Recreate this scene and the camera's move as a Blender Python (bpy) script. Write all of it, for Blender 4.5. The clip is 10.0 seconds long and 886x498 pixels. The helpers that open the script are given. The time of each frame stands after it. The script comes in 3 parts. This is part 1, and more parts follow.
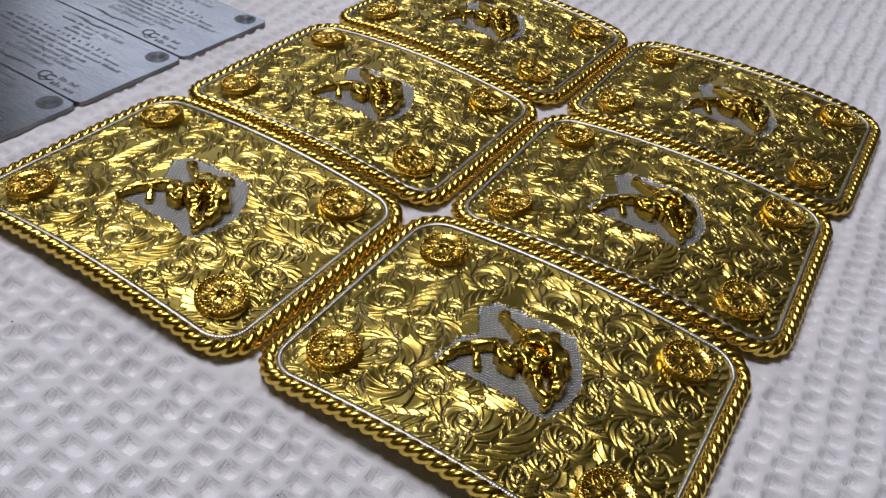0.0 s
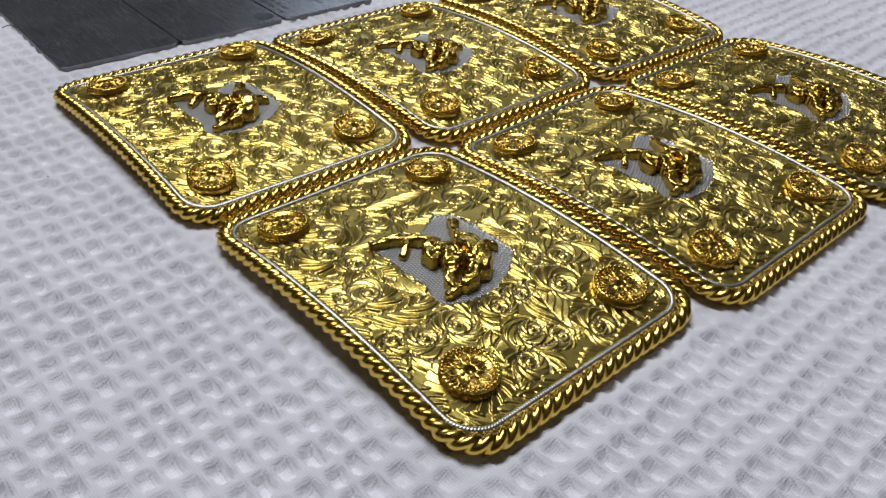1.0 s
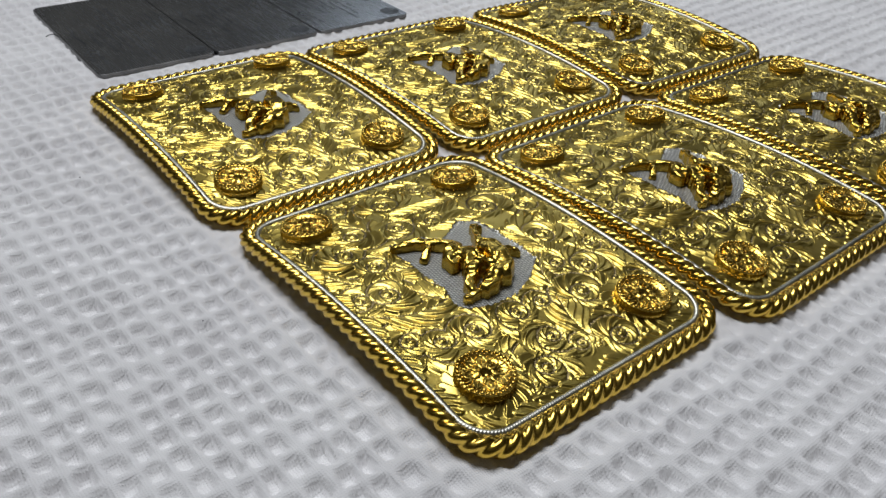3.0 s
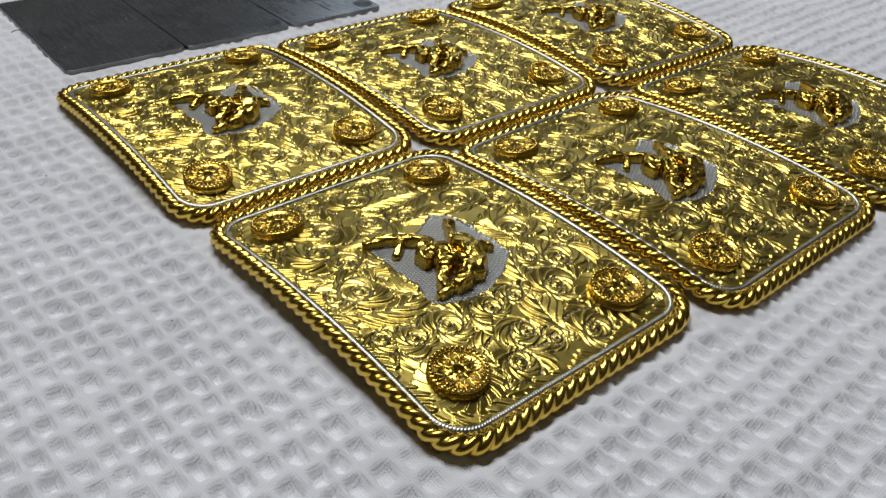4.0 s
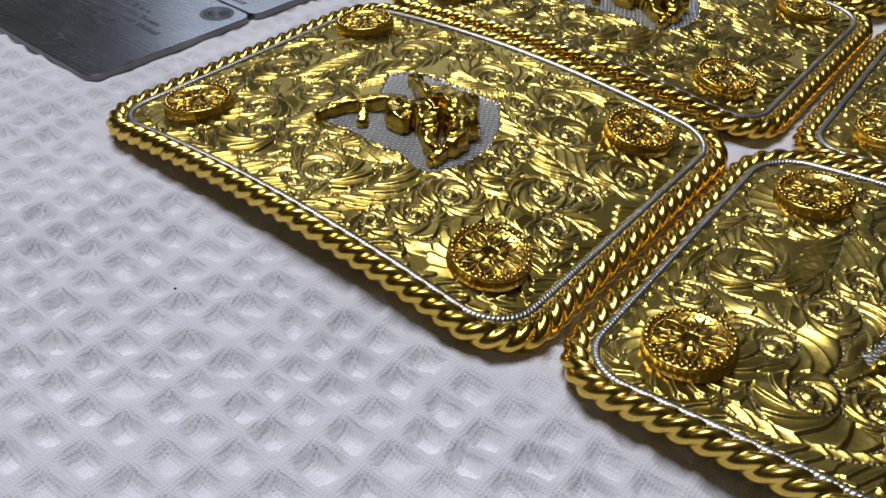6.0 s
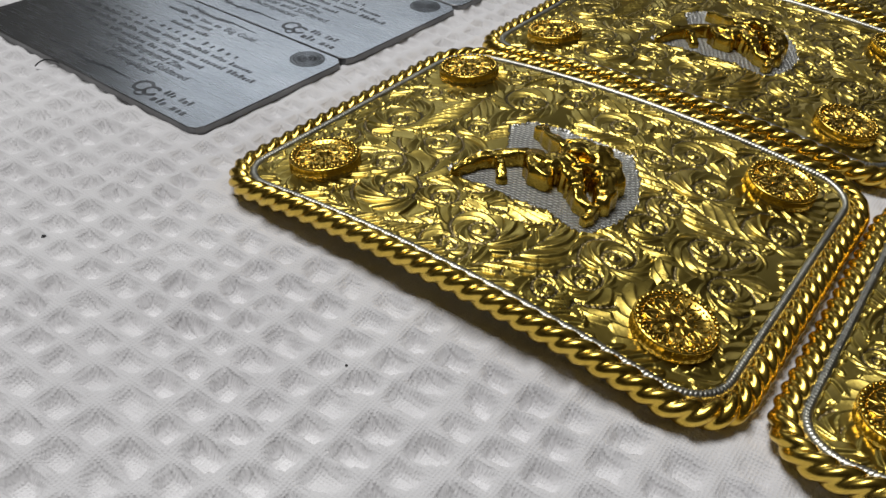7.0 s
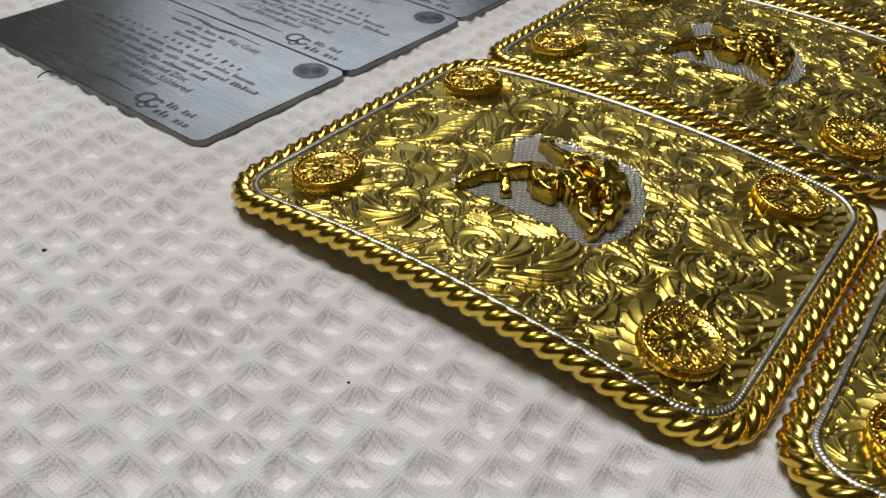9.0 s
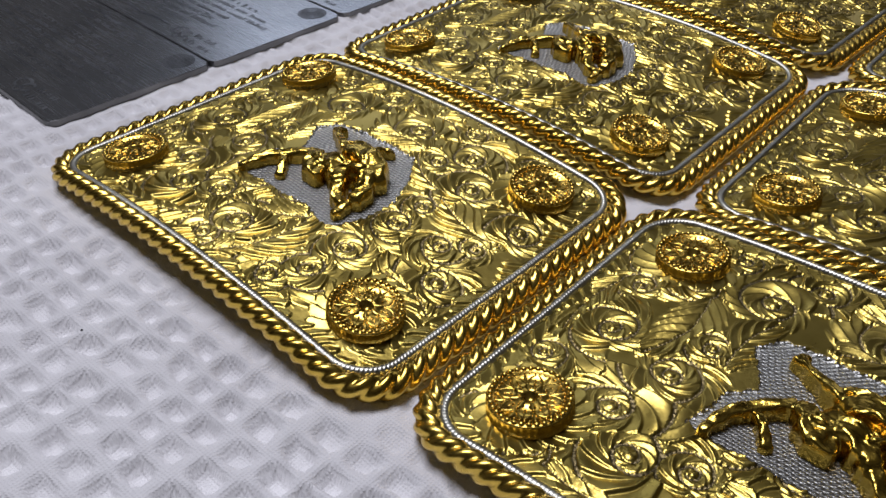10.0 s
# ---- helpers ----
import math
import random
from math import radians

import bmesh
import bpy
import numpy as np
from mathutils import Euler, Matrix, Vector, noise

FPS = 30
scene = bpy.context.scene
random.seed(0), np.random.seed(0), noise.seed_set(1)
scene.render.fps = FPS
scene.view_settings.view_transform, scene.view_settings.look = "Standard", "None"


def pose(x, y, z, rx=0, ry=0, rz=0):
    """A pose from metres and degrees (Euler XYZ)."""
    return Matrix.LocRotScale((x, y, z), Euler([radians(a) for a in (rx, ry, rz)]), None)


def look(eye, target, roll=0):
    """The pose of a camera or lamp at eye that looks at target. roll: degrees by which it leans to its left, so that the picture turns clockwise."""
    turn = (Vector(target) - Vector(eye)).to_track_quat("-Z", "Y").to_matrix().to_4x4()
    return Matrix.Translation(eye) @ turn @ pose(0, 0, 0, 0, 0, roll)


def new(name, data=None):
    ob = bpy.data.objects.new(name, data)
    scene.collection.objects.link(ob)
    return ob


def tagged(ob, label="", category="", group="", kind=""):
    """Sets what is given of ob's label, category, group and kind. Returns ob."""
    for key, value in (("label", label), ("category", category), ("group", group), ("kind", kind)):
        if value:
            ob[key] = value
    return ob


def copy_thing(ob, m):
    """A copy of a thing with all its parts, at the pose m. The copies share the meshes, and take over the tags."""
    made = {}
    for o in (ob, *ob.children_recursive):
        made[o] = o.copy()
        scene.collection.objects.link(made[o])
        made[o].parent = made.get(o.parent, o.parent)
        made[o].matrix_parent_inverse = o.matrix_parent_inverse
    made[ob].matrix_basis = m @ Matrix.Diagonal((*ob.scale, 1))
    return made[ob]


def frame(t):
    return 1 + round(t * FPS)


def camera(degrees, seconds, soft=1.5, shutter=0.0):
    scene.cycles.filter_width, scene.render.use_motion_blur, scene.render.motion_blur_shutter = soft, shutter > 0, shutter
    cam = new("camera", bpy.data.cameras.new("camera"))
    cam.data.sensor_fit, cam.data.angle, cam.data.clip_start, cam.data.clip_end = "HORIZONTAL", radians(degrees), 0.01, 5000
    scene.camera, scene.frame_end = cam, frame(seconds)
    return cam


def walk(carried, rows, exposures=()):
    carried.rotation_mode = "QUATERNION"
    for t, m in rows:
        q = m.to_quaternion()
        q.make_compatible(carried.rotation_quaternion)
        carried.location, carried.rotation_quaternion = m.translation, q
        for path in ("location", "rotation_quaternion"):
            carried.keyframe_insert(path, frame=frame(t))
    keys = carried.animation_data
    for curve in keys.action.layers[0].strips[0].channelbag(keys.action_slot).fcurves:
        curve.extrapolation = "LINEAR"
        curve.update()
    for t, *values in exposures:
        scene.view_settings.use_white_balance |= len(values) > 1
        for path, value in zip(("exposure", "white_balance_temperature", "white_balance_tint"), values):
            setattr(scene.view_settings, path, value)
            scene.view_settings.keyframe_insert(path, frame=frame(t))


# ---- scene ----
cam = camera(54.38, 10.0)
PATH = [
    (0, (-0.11704, -0.01141, 0.15244), (0.5132, 0.2997, -0.4097), 8.05),
    (0.2, (-0.11589, -0.03627, 0.14039), (0.4808, 0.3586, -0.4054), 7.37),
    (0.5, (-0.11037, -0.08028, 0.13948), (0.4443, 0.3891, -0.3916), 5.40),
    (1, (-0.09659, -0.08993, 0.13004), (0.4103, 0.4428, -0.3888), 3.33),
    (1.5, (-0.08824, -0.08595, 0.12364), (0.3892, 0.4754, -0.3930), 2.46),
    (2, (-0.08988, -0.08919, 0.12426), (0.3869, 0.4831, -0.3809), 2.47),
    (3.5, (-0.09527, -0.09489, 0.12528), (0.3947, 0.4736, -0.3715), 2.92),
    (4, (-0.09158, -0.09414, 0.12487), (0.4061, 0.4610, -0.3792), 2.88),
    (4.5, (-0.08409, -0.08180, 0.12576), (0.4301, 0.4459, -0.3911), 3.10),
    (5, (-0.08950, -0.04222, 0.11725), (0.4452, 0.4470, -0.4164), 3.35),
    (5.5, (-0.09313, 0.00537, 0.10493), (0.4627, 0.4547, -0.4420), 3.32),
    (6, (-0.09098, 0.04711, 0.08955), (0.4766, 0.4638, -0.4710), 2.50),
    (6.2, (-0.09299, 0.05904, 0.08769), (0.4783, 0.4651, -0.4768), 2.46),
    (7.3, (-0.10388, 0.07997, 0.09181), (0.5009, 0.4703, -0.4484), 3.78),
    (7.5, (-0.10307, 0.07998, 0.09153), (0.5037, 0.4698, -0.4469), 3.87),
    (8, (-0.10191, 0.08018, 0.09139), (0.5080, 0.4681, -0.4448), 4.01),
    (8.5, (-0.10139, 0.08010, 0.09117), (0.5078, 0.4702, -0.4442), 3.88),
    (9, (-0.10122, 0.08016, 0.09099), (0.4981, 0.4797, -0.4486), 3.29),
    (9.5, (-0.10019, 0.06971, 0.09493), (0.4767, 0.4952, -0.4493), 2.21),
    (10, (-0.07623, 0.02355, 0.10244), (0.4636, 0.4851, -0.4504), 1.43),
]
EXPOSURES = [(0, -0.24, 6000, 20), (1, -0.14, 5800, 16), (2, -0.11, 6100, 13), (3.5, -0.16, 6000, 11), (4.5, -0.16, 6000, 12), (5.5, -0.18, 5780, 19), (6.2, -0.18, 5800, 18),
             (7.5, -0.17, 6550, 10), (9.4, -0.17, 6550, 10), (10, -0.22, 5850, 20)]
walk(cam, [(t, look(eye, target, roll)) for t, eye, target, roll in PATH], EXPOSURES)

# ---- light ----
world = bpy.data.worlds.new("room_air")
scene.world = world
world.use_nodes = True
world.node_tree.nodes["Background"].inputs[0].default_value = (0.9, 0.95, 1.0, 1)
world.node_tree.nodes["Background"].inputs[1].default_value = 0.05


def area_lamp(name, eye, target, sx, sy, watts, colour):
    data = bpy.data.lights.new(name, "AREA")
    data.shape, data.size, data.size_y, data.energy, data.color = "RECTANGLE", sx, sy, watts, colour
    ob = new(name, data)
    ob.matrix_world = look(eye, target)
    return ob


area_lamp("ceiling_lamp", (0.15, 0.60, 1.60), (0.10, 0.20, 0), 0.80, 0.60, 22.5, (1.0, 0.99, 0.96))
# two unseen lamps added for bright reflections in the metal; walls have no openings
area_lamp("north_glint_lamp", (1.22, 1.34, 0.81), (0.05, 0.15, 0), 0.72, 0.24, 1.12, (0.88, 0.95, 1.0))
area_lamp("east_glint_lamp", (1.75, 0.24, 0.74), (0.10, 0.05, 0), 0.50, 0.26, 0.42, (0.95, 0.97, 1.0))


# ---- materials ----
def material(name):
    m = bpy.data.materials.new(name)
    m.use_nodes = True
    return m, m.node_tree.nodes, m.node_tree.links, m.node_tree.nodes["Principled BSDF"]


def noise_tex(nodes, links, scale, detail=4.0, stretch=None, rough=0.55):
    tc = nodes.new("ShaderNodeTexCoord")
    n = nodes.new("ShaderNodeTexNoise")
    n.inputs["Scale"].default_value, n.inputs["Detail"].default_value, n.inputs["Roughness"].default_value = scale, detail, rough
    if stretch:
        mp = nodes.new("ShaderNodeMapping")
        mp.inputs["Scale"].default_value = stretch
        links.new(tc.outputs["Object"], mp.inputs["Vector"])
        links.new(mp.outputs["Vector"], n.inputs["Vector"])
    else:
        links.new(tc.outputs["Object"], n.inputs["Vector"])
    return n


def ramp(nodes, links, src, a, b, lo=0.35, hi=0.65):
    r = nodes.new("ShaderNodeValToRGB")
    r.color_ramp.elements[0].position, r.color_ramp.elements[1].position = lo, hi
    r.color_ramp.elements[0].color, r.color_ramp.elements[1].color = (*a, 1), (*b, 1)
    links.new(src, r.inputs["Fac"])
    return r.outputs["Color"]


def span(nodes, links, src, lo, hi):
    r = nodes.new("ShaderNodeMapRange")
    r.inputs["From Min"].default_value, r.inputs["From Max"].default_value = 0.3, 0.7
    r.inputs["To Min"].default_value, r.inputs["To Max"].default_value = lo, hi
    links.new(src, r.inputs["Value"])
    return r.outputs["Result"]


def bump(nodes, links, src, metres, bsdf, strength=1.0):
    b = nodes.new("ShaderNodeBump")
    b.inputs["Distance"].default_value, b.inputs["Strength"].default_value = metres, strength
    links.new(src, b.inputs["Height"])
    links.new(b.outputs["Normal"], bsdf.inputs["Normal"])
    return b


def metal(name, dark, light, rlo, rhi, grain=0.00003, grain_scale=1500.0, stretch=None, metallic=1.0):
    m, nodes, links, bsdf = material(name)
    big = noise_tex(nodes, links, 90, 4)
    fine = noise_tex(nodes, links, grain_scale, 3, stretch)
    links.new(ramp(nodes, links, big.outputs["Fac"], dark, light), bsdf.inputs["Base Color"])
    mixed = nodes.new("ShaderNodeMath")
    mixed.operation = "ADD"
    half = nodes.new("ShaderNodeMath")
    half.operation, half.inputs[1].default_value = "MULTIPLY", 0.5
    links.new(big.outputs["Fac"], mixed.inputs[0])
    links.new(fine.outputs["Fac"], mixed.inputs[1])
    links.new(mixed.outputs[0], half.inputs[0])
    links.new(span(nodes, links, half.outputs[0], rlo, rhi), bsdf.inputs["Roughness"])
    bsdf.inputs["Metallic"].default_value = metallic
    bump(nodes, links, fine.outputs["Fac"], grain, bsdf)
    return m


GOLD_PANEL = metal("gold_engraved", (0.49, 0.366, 0.074), (0.585, 0.449, 0.104), 0.26, 0.34, 0.00003, 1600)
GOLD_CAST = metal("gold_polished", (0.71, 0.475, 0.073), (0.79, 0.555, 0.11), 0.18, 0.30, 0.00002, 900)
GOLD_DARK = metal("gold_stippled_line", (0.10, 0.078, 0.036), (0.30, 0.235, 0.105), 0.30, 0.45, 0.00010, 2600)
GOLD_FIGURE = metal("gold_cast_figure", (0.62, 0.42, 0.06), (0.74, 0.52, 0.09), 0.16, 0.26, 0.00022, 520)
SILVER = metal("silver_wire", (0.42, 0.41, 0.35), (0.56, 0.55, 0.46), 0.28, 0.42, 0.00003, 1800)
STEEL_EDGE = metal("steel_edge", (0.16, 0.16, 0.16), (0.26, 0.26, 0.26), 0.4, 0.55, 0.00002, 1200)
INK = metal("etched_mark", (0.13, 0.135, 0.14), (0.22, 0.23, 0.24), 0.32, 0.45, 0.00003, 3000, None, 0.85)

# silver ground of the recess, matted in rows of punch marks
SILVER_MATTED, _n, _l, _b = material("silver_matted")
_tc = _n.new("ShaderNodeTexCoord")
_rows = []
for _axis, _scale, _bend in (("X", 440, 5.0), ("DIAGONAL", 560, 3.0)):
    _w = _n.new("ShaderNodeTexWave")
    _w.bands_direction = _axis
    _w.inputs["Scale"].default_value, _w.inputs["Distortion"].default_value = _scale, _bend
    _w.inputs["Detail"].default_value, _w.inputs["Detail Scale"].default_value = 2, 0.35
    _l.new(_tc.outputs["Object"], _w.inputs["Vector"])
    _rows.append(_w.outputs["Fac"])
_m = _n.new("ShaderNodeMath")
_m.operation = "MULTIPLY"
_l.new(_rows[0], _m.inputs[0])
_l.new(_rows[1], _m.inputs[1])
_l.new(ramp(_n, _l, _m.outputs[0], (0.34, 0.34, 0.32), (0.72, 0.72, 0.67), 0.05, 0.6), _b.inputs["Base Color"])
_b.inputs["Metallic"].default_value, _b.inputs["Roughness"].default_value = 1.0, 0.42
bump(_n, _l, _m.outputs[0], 0.00030, _b)

# brushed steel of the cards
STEEL, _n, _l, _b = material("steel_brushed")
_br = noise_tex(_n, _l, 60, 5, (30, 1.2, 1), 0.7)
_bl = noise_tex(_n, _l, 45, 3)
_l.new(ramp(_n, _l, _bl.outputs["Fac"], (0.46, 0.48, 0.50), (0.56, 0.575, 0.59)), _b.inputs["Base Color"])
_l.new(span(_n, _l, _br.outputs["Fac"], 0.24, 0.29), _b.inputs["Roughness"])
_b.inputs["Metallic"].default_value = 1.0
bump(_n, _l, _br.outputs["Fac"], 0.000003, _b)

# white cotton with a thread-scale weave
COTTON, _n, _l, _b = material("white_cotton")
_tc = _n.new("ShaderNodeTexCoord")
_sum = None
for _axis in ("X", "Y"):
    _w = _n.new("ShaderNodeTexWave")
    _w.bands_direction = _axis
    _w.inputs["Scale"].default_value, _w.inputs["Distortion"].default_value = 560, 3.0
    _w.inputs["Detail"].default_value, _w.inputs["Detail Scale"].default_value = 2, 1.5
    _l.new(_tc.outputs["Object"], _w.inputs["Vector"])
    if _sum is None:
        _sum = _w.outputs["Fac"]
    else:
        _m = _n.new("ShaderNodeMath")
        _m.operation = "MULTIPLY"
        _l.new(_sum, _m.inputs[0])
        _l.new(_w.outputs["Fac"], _m.inputs[1])
        _sum = _m.outputs[0]
_fz = noise_tex(_n, _l, 700, 8, None, 0.75)
_m = _n.new("ShaderNodeMath")
_m.operation = "ADD"
_l.new(_sum, _m.inputs[0])
_l.new(_fz.outputs["Fac"], _m.inputs[1])
_bl = noise_tex(_n, _l, 28, 4)
_l.new(ramp(_n, _l, _bl.outputs["Fac"], (0.77, 0.76, 0.762), (0.84, 0.832, 0.83)), _b.inputs["Base Color"])
_b.inputs["Roughness"].default_value = 0.95
_b.inputs["Sheen Weight"].default_value = 0.15
bump(_n, _l, _m.outputs[0], 0.00017, _b, 0.55)


def plain(name, a, b, rough, scale=6.0):
    m, nodes, links, bsdf = material(name)
    n = noise_tex(nodes, links, scale, 5)
    links.new(ramp(nodes, links, n.outputs["Fac"], a, b), bsdf.inputs["Base Color"])
    bsdf.inputs["Roughness"].default_value = rough
    bump(nodes, links, n.outputs["Fac"], 0.001, bsdf, 0.3)
    return m


WALL = plain("wall_paint", (0.18, 0.168, 0.14), (0.23, 0.217, 0.18), 0.8)
CEIL = plain("ceiling_paint", (0.55, 0.54, 0.50), (0.60, 0.59, 0.55), 0.9)
WOOD = plain("dark_wood", (0.10, 0.06, 0.035), (0.16, 0.10, 0.06), 0.5, 14)
THREAD = plain("black_thread", (0.015, 0.015, 0.017), (0.03, 0.03, 0.03), 0.9, 900)


# ---- mesh helpers ----
def mesh_of(name, verts, faces, mats, smooth=True, index=None):
    me = bpy.data.meshes.new(name)
    me.from_pydata(verts, [], faces)
    for m in mats:
        me.materials.append(m)
    if index is not None:
        me.polygons.foreach_set("material_index", index)
    me.polygons.foreach_set("use_smooth", [smooth] * len(me.polygons))
    me.update()
    return me


def grid_mesh(name, xs, ys, z, mats, keep=None, index=None):
    """A height field z[iy, ix] over the lines xs, ys; keep and index are per quad."""
    nx, ny = len(xs), len(ys)
    co = np.stack([np.tile(xs, ny), np.repeat(ys, nx), z.ravel()], 1)
    a = (np.arange(ny - 1)[:, None] * nx + np.arange(nx - 1)).ravel()
    quads = np.stack([a, a + 1, a + 1 + nx, a + nx], 1)
    idx = np.zeros(len(quads), int) if index is None else index.ravel()
    if keep is not None:
        quads, idx = quads[keep.ravel()], idx[keep.ravel()]
        used = np.unique(quads)
        back = np.zeros(len(co), int)
        back[used] = np.arange(len(used))
        co, quads = co[used], back[quads]
    me = bpy.data.meshes.new(name)
    n = len(quads)
    me.vertices.add(len(co))
    me.vertices.foreach_set("co", co.astype(np.float32).ravel())
    me.loops.add(4 * n)
    me.loops.foreach_set("vertex_index", quads.astype(np.int32).ravel())
    me.polygons.add(n)
    me.polygons.foreach_set("loop_start", np.arange(0, 4 * n, 4, dtype=np.int32))
    for m in mats:
        me.materials.append(m)
    me.polygons.foreach_set("material_index", idx.astype(np.int32))
    me.update(calc_edges=True)
    me.polygons.foreach_set("use_smooth", np.ones(n, bool))
    me.update()
    return me


def child(name, me, parent, label=""):
    ob = new(name, me)
    ob.parent = parent
    if label:
        tagged(ob, label)
    return ob


def part(name, bm, mat, parent, label="", smooth=True):
    me = bpy.data.meshes.new(name)
    bm.to_mesh(me)
    bm.free()
    me.materials.append(mat)
    me.polygons.foreach_set("use_smooth", [smooth] * len(me.polygons))
    return child(name, me, parent, label)


def box(name, lo, hi, mat, parent=None, edge=0.0):
    bm = bmesh.new()
    bmesh.ops.create_cube(bm, size=1)
    for v in bm.verts:
        v.co = Vector([(lo[i] + hi[i]) / 2 + v.co[i] * (hi[i] - lo[i]) for i in range(3)])
    if edge:
        bmesh.ops.bevel(bm, geom=bm.edges[:], offset=edge, segments=2, affect="EDGES")
    return part(name, bm, mat, parent, smooth=False)


def value_noise(x, y, cell, seed):
    """Smooth noise in 0..1 over arrays, one knot per cell."""
    rng = np.random.default_rng(seed)
    table = rng.random((257, 257))
    u, v = x / cell + 100.3, y / cell + 100.7
    i, j = np.floor(u).astype(int), np.floor(v).astype(int)
    f, g = u - i, v - j
    f, g = f * f * (3 - 2 * f), g * g * (3 - 2 * g)
    i0, j0, i1, j1 = i % 256, j % 256, (i + 1) % 256, (j + 1) % 256
    return (table[j0, i0] * (1 - f) + table[j0, i1] * f) * (1 - g) + (table[j1, i0] * (1 - f) + table[j1, i1] * f) * g


def rounded_path(hx, hy, r, step):
    """Points, headings and length along a closed rounded rectangle."""
    pts = []
    for cx, cy, a0 in ((hx - r, hy - r, 0), (-hx + r, hy - r, 90), (-hx + r, -hy + r, 180), (hx - r, -hy + r, 270)):
        for k in range(25):
            a = radians(a0 + 90 * k / 24)
            pts.append((cx + r * math.cos(a), cy + r * math.sin(a)))
    p = np.array(pts + pts[:1])
    s = np.concatenate([[0], np.cumsum(np.linalg.norm(np.diff(p, axis=0), axis=1))])
    n = int(s[-1] / step)
    at = np.linspace(0, s[-1], n, endpoint=False)
    q = np.stack([np.interp(at, s, p[:, 0]), np.interp(at, s, p[:, 1])], 1)
    d = np.roll(q, -1, 0) - np.roll(q, 1, 0)
    d /= np.linalg.norm(d, axis=1)[:, None]
    return q, d, at, s[-1]


def in_rounded(x, y, hx, hy, r):
    qx, qy = np.abs(x) - (hx - r), np.abs(y) - (hy - r)
    return np.hypot(np.maximum(qx, 0), np.maximum(qy, 0)) + np.minimum(np.maximum(qx, qy), 0) - r


# ---- the room that closes the place ----
X0, X1, Y0, Y1, ZF, ZC = -2.0, 2.2, -2.0, 2.2, -0.76, 1.9
for name, lo, hi, mat in (("floor", (X0, Y0, ZF - 0.1), (X1, Y1, ZF), WOOD), ("ceiling", (X0, Y0, ZC), (X1, Y1, ZC + 0.1), CEIL),
                          ("wall_west", (X0 - 0.1, Y0, ZF), (X0, Y1, ZC), WALL), ("wall_east", (X1, Y0, ZF), (X1 + 0.1, Y1, ZC), WALL),
                          ("wall_south", (X0, Y0 - 0.1, ZF), (X1, Y0, ZC), WALL), ("wall_north", (X0, Y1, ZF), (X1, Y1 + 0.1, ZC), WALL)):
    tagged(box(name, lo, hi, mat), kind="structure")
table = tagged(new("table"), "dark wooden table under the white cloth", "table")
box("tabletop", (-0.5, -0.5, -0.036), (0.76, 0.76, -0.006), WOOD, table, 0.003)
for lx in (-0.45, 0.67):
    for ly in (-0.45, 0.67):
        box("leg", (lx, ly, ZF), (lx + 0.05, ly + 0.05, -0.036), WOOD, table, 0.002)


# ---- the waffle cloth ----
PLACES = [(0.0235, 0.0350, 0.0), (0.0225, 0.1382, -0.0180), (0.1038, 0.0306, 0.0190), (0.1033, 0.1344, -0.0022), (0.1857, 0.1328, -0.0280), (0.1841, 0.0292, 0.0010)]
CARDS = [(0.0197, 0.2476, -0.036), (0.0646, 0.2460, -0.032), (0.1097, 0.2448, -0.028)]


